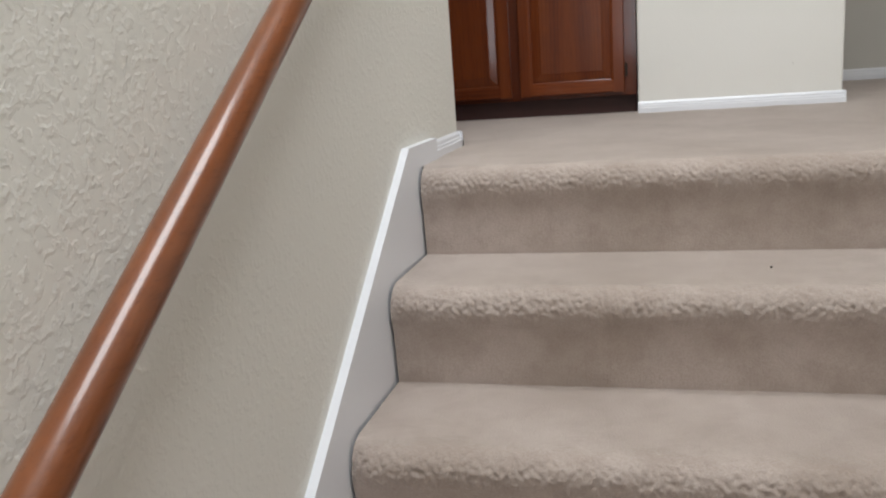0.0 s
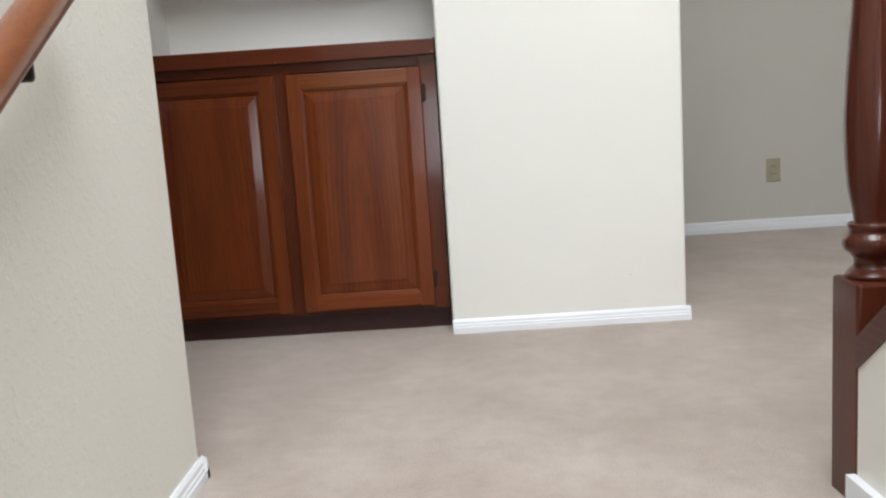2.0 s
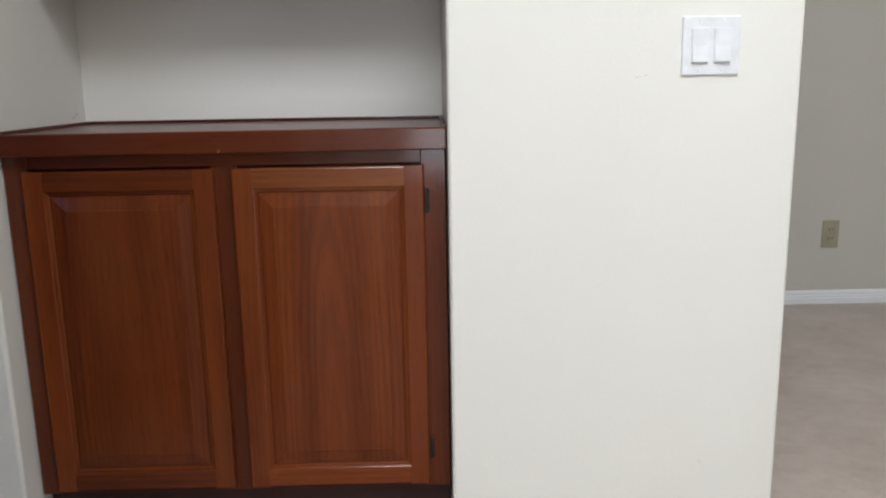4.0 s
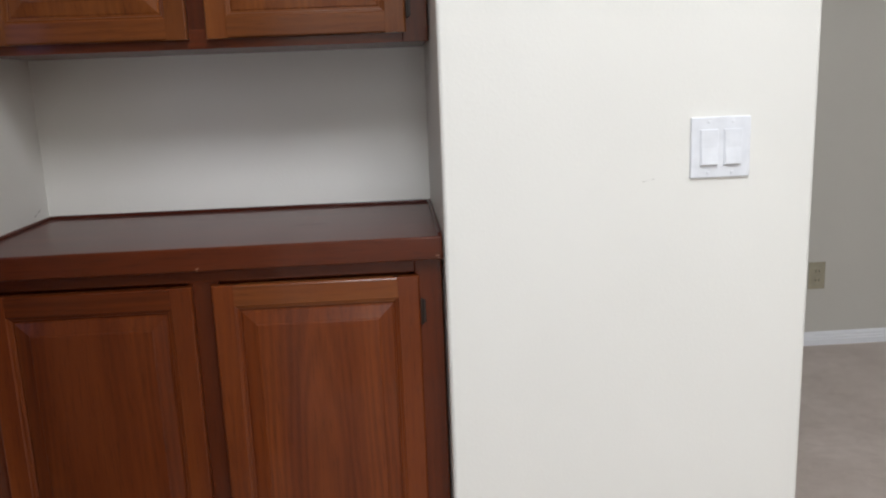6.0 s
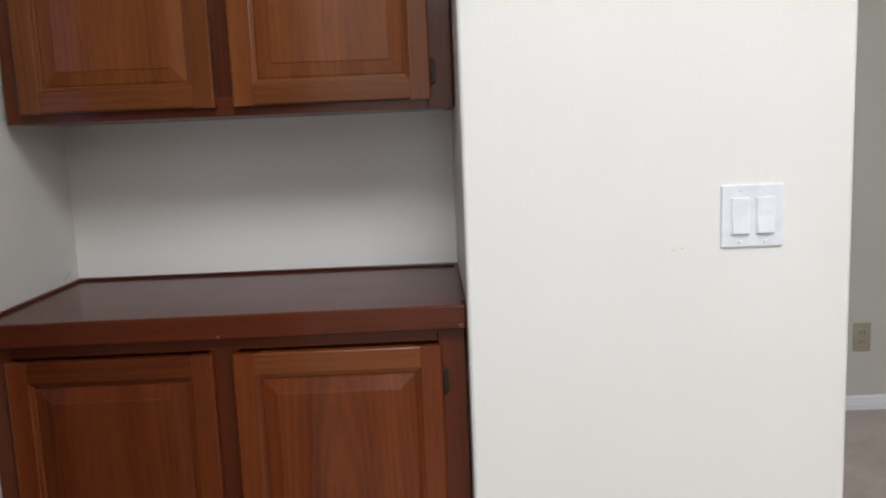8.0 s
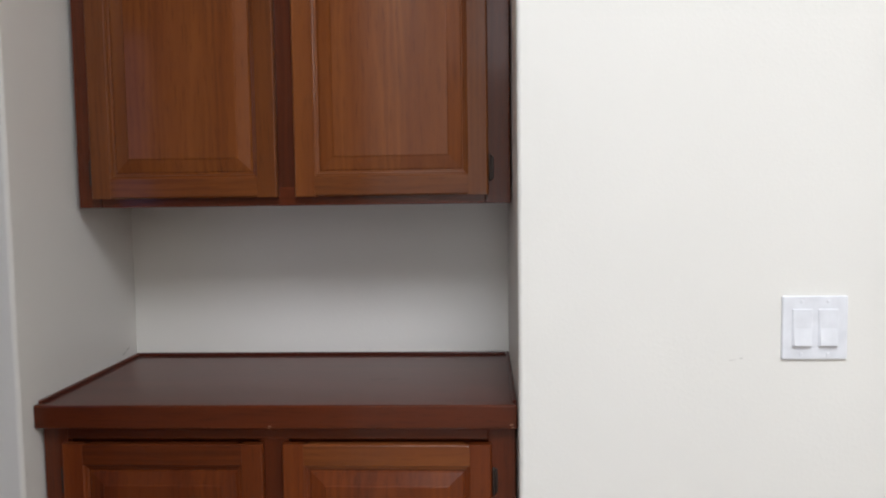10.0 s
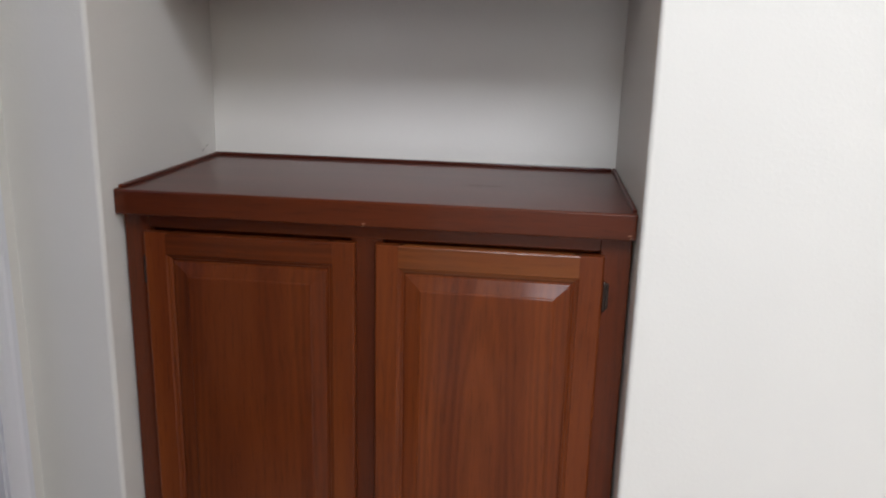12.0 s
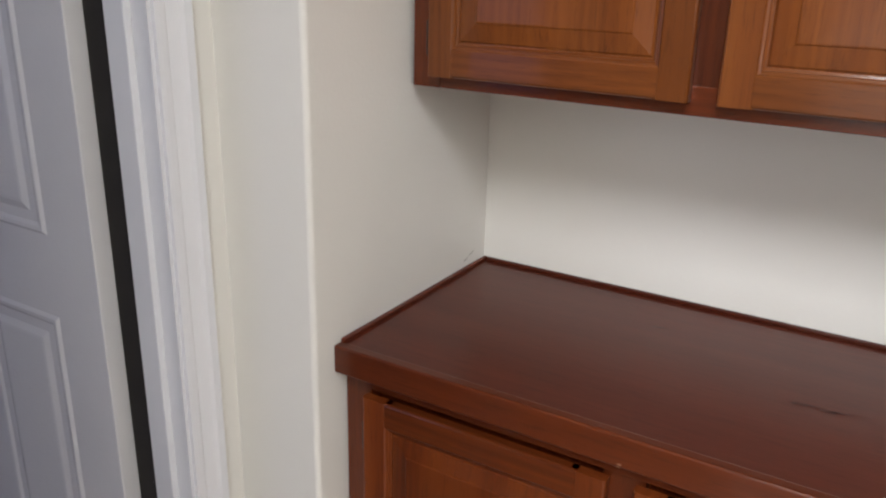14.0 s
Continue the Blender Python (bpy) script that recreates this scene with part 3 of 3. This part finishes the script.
def baluster(y):
    z = slope_z(y) + CT
    h = 0.0185
    ob = thing("baluster", (NX, y, z - 0.02), "dark cherry turned baluster on the sloping cap", "baluster", "balusters on the knee wall")
    part("block", prism([(y + h, z - KS * h - 0.004), (y + h, z + 0.140), (y + h * 0.75, z + 0.146), (y - h * 0.75, z + 0.146), (y - h, z + 0.140), (y - h, z + KS * h - 0.004)], 0, NX - h, NX + h), M_NEWEL, ob)
    t = z + 0.144
    part("turning", lathe(smooth_rings([(t, 0.015), (t + 0.006, 0.017), (t + 0.012, 0.013), (t + 0.02, 0.010), (t + 0.032, 0.017), (t + 0.042, 0.017), (t + 0.05, 0.010), (t + 0.09, 0.014), (t + 0.15, 0.0175),
                                        (t + 0.25, 0.015), (t + 0.38, 0.011), (t + 0.43, 0.010), (t + 0.44, 0.016), (t + 0.45, 0.011)]), NX, y, 18), M_NEWEL, ob, "", True)
    part("upper_block", prism([(y + h, t + 0.45), (y + h, z + RAILUP - CT - KS * h + 0.004), (y - h, z + RAILUP - CT + KS * h + 0.004), (y - h, t + 0.45)], 0, NX - h, NX + h), M_NEWEL, ob)
    return ob


first = baluster(-1.376)
for k in range(1, 12):
    copy_thing(first, Matrix.Translation(Vector(first.location) + Vector((0, -0.125 * k, 0.125 * k * KS))))

# ---- panelled door beside the niche ----
DY1, DY0, DH = -0.112, -0.915, 2.03     # the opening in the wall x = DX
structure("wall_door_side", box(DX - 0.12, DY1 + 0.02, -0.02, DX, 0.53, CEIL), M_WALL, "cream wall strip beside the door casing", "wall")
structure("wall_door_header", box(DX - 0.12, LE, DH + 0.02, DX, DY1 + 0.02, CEIL), M_WALL, "cream wall over the panelled door", "wall")
structure("wall_door_near", box(DX - 0.12, LE - 0.01, -0.02, DX, DY0 - 0.02, DH + 0.02), M_WALL, "cream wall strip behind the door casing", "wall")
frame_door = structure("door_1", box(DX - 0.12, DY1, -0.02, DX + 0.002, DY1 + 0.02, DH + 0.02), M_TRIM, "white panelled door in a moulded white casing", "door")


def casing(y_in, y_out, z0, z1):
    """Moulded casing standing on the wall x = DX, thicker towards its outer edge."""
    s = 1 if y_out > y_in else -1
    w = abs(y_out - y_in)
    prof = [(0, 0), (0, 0.009), (0.12, 0.011), (0.25, 0.011), (0.32, 0.008), (0.42, 0.009), (0.62, 0.013), (0.72, 0.017), (0.95, 0.017), (1.0, 0.013), (1.0, 0)]
    return prism([(DX + d, y_in + s * u * w) for u, d in prof], 2, z0, z1)


part("casing", casing(DY1 + 0.006, DY1 + 0.066, -0.01, DH + 0.07), M_TRIM, frame_door)
part("casing", casing(DY0 - 0.006, DY0 - 0.038, -0.01, DH + 0.07), M_TRIM, frame_door)
part("jamb", box(DX - 0.12, DY0 - 0.02, -0.02, DX + 0.002, DY0, DH + 0.02), M_TRIM, frame_door)
part("head", box(DX - 0.12, DY0, DH, DX + 0.002, DY1, DH + 0.02), M_TRIM, frame_door)
part("stop", box(DX - 0.072, DY1 - 0.011, -0.01, DX - 0.030, DY1 + 0.001, DH, 0.002), M_TRIM, frame_door)

# the leaf, swung open into the bedroom, hinged at the jamb beside the niche
LX1, LF = DX - 0.123, DY1 - 0.035
LX0 = LX1 - 0.735
leaf = part("leaf", box(LX0, LF, 0.012, LX1, LF + 0.035, DH - 0.004, 0.002), M_DOOR, frame_door, "white six-panel door leaf swung open")


def leaf_panel(x0, z0, x1, z1):
    rings = [(-0.006, 0.0), (0.0, -0.004), (0.006, -0.0035), (0.012, -0.0005), (0.028, -0.0005), (0.040, -0.0045), (0.045, -0.005)]
    bm = bmesh.new()
    loops = [[bm.verts.new(p) for p in ((x0 + o, LF + d, z0 + o), (x1 - o, LF + d, z0 + o), (x1 - o, LF + d, z1 - o), (x0 + o, LF + d, z1 - o))] for o, d in rings]
    for a, c in zip(loops, loops[1:]):
        for i in range(4):
            bm.faces.new((a[i], a[(i + 1) % 4], c[(i + 1) % 4], c[i]))
    bm.faces.new(loops[-1])
    part("panel", bm, M_DOOR, leaf)


for xa, xb in ((LX1 - 0.115 - 0.2, LX1 - 0.115), (LX0 + 0.115, LX0 + 0.315)):
    for za, zb in ((0.22, 0.90), (1.05, 1.62), (1.73, 1.92)):
        leaf_panel(xa, za, xb, zb)
structure("floor_bedroom", box(-3.5, -2.6, -0.1, DX - 0.12, 0.6, -0.002), M_CARPET, "beige carpet of the bedroom behind the door", "carpet")
# Unseen wall closing the bedroom, set close behind the leaf to darken the gap.
structure("wall_bedroom_unseen", box(-3.5, DY1 + 0.012, -0.02, DX - 0.121, DY1 + 0.15, CEIL), M_WALL, "unseen plain wall closing the bedroom", "wall")
structure("wall_bedroom_left", box(-3.6, -2.6, -0.02, -3.5, 0.6, CEIL), M_WALL, "unseen plain wall closing the bedroom", "wall")
structure("wall_bedroom_window", box(-3.6, -2.7, -0.02, DX - 0.12, -2.6, CEIL), M_WALL, "unseen plain wall closing the bedroom", "wall")

# Black strip that puts the shade of the hinge gap into colour.
part("gap_shade", box(DX - 0.1215, DY1 - 0.005, 0.012, DX - 0.074, DY1 + 0.001, DH), M_DARK, frame_door, "black strip painted in for the shaded door gap")

# ---- far doorway ----
fd = structure("door_2", box(2.55, FY - 0.003, -0.02, 2.57, FY + 0.123, 2.05), M_TRIM, "white open doorway at the end of the hall", "doorway")
part("jamb", box(3.31, FY - 0.003, -0.02, 3.33, FY + 0.123, 2.05), M_TRIM, fd)
part("head", box(2.57, FY - 0.003, 2.03, 3.31, FY + 0.123, 2.05), M_TRIM, fd)
part("casing", box(2.485, FY - 0.016, -0.01, 2.548, FY + 0.001, 2.11, 0.004), M_TRIM, fd)
part("casing", box(3.332, FY - 0.016, -0.01, 3.395, FY + 0.001, 2.11, 0.004), M_TRIM, fd)
part("strike_plate", box(2.568, FY + 0.035, 0.80, 2.572, FY + 0.065, 0.86, 0.001), M_BRASS, fd, "bronze strike plate")

# ---- small marks and wear ----


def smear(name, points, normal_axis, off, width, mat, parent_label):
    """A thin ragged mark lying on a wall or board: short strokes along a line of (u, v) points."""
    bm = bmesh.new()
    for k, (u, v) in enumerate(points):
        w = width * (0.6 + 0.4 * math.sin(k * 2.1 + 1))
        quad = [(u - w, v - w * 0.35), (u + w * 0.9, v - w * 0.2), (u + w, v + w * 0.4), (u - w * 0.8, v + w * 0.3)]
        vs = [bm.verts.new((off, p, q) if normal_axis == 0 else ((p, off, q) if normal_axis == 1 else (p, q, off))) for p, q in quad]
        bm.faces.new(vs)
    return tagged(new(name, mesh_of(name, bm, mat)), parent_label, "mark")


M_SCUFF = plain("grey_scuff", (0.62, 0.60, 0.55), 0.7)
M_CHIP = plain("bare_wood_chip", (0.32, 0.16, 0.09), 0.7)
smear("scuff_mark", [(0.547, 0.150), (0.549, 0.144)], 1, -0.0006, 0.0035, M_SCUFF, "small grey scuff on the cream wall above the baseboard")
smear("scuff_mark", [(0.149, 0.060 + 0.006 * k) for k in range(3)], 1, -0.0006, 0.0022, M_SCUFF, "thin grey scratch on the cream wall above the baseboard")
smear("scuff_mark", [(0.383 + 0.006 * k, 0.985 + 0.0012 * k) for k in range(4)], 1, -0.0006, 0.003, M_SCUFF, "thin grey scratch on the cream wall")
smear("smudge", [(0.452 + 0.007 * k, 0.908 + 0.0025 * k) for k in range(6)], 0, NL + 0.0006, 0.007, plain("wall_smudge", (0.60, 0.58, 0.53), 0.7), "faint grey smudge on the niche wall above the counter")
smear("chip", [(-0.477, 0.850), (-0.478, 0.846)], 1, 0.0424, 0.0032, M_CHIP, "small bare chip on the countertop edge")
smear("chip", [(-0.012, 0.853), (-0.010, 0.848)], 1, 0.0424, 0.004, M_CHIP, "worn bare corner of the countertop edge")
M_STAIN = plain("dull_counter_stain", (0.050, 0.0108, 0.0056), 0.62)
smear("stain", [(-0.300 + 0.012 * k, 0.262 + 0.004 * (k % 3)) for k in range(6)], 2, 0.8894, 0.012, M_STAIN, "dull dark stain on the wooden countertop")
smear("stain", [(-0.545 + 0.008 * k, 0.40 + 0.003 * (k % 2)) for k in range(3)], 2, 0.8894, 0.008, M_STAIN, "small dull stain on the wooden countertop")
crumb = bmesh.new()
bmesh.ops.create_icosphere(crumb, subdivisions=1, radius=0.0026, matrix=Matrix.Translation((0.263, -1.625, -RISE + 0.0022)))
tagged(new("crumb", mesh_of("crumb", crumb, M_DARK)), "tiny dark crumb lying on a carpeted tread", "crumb")
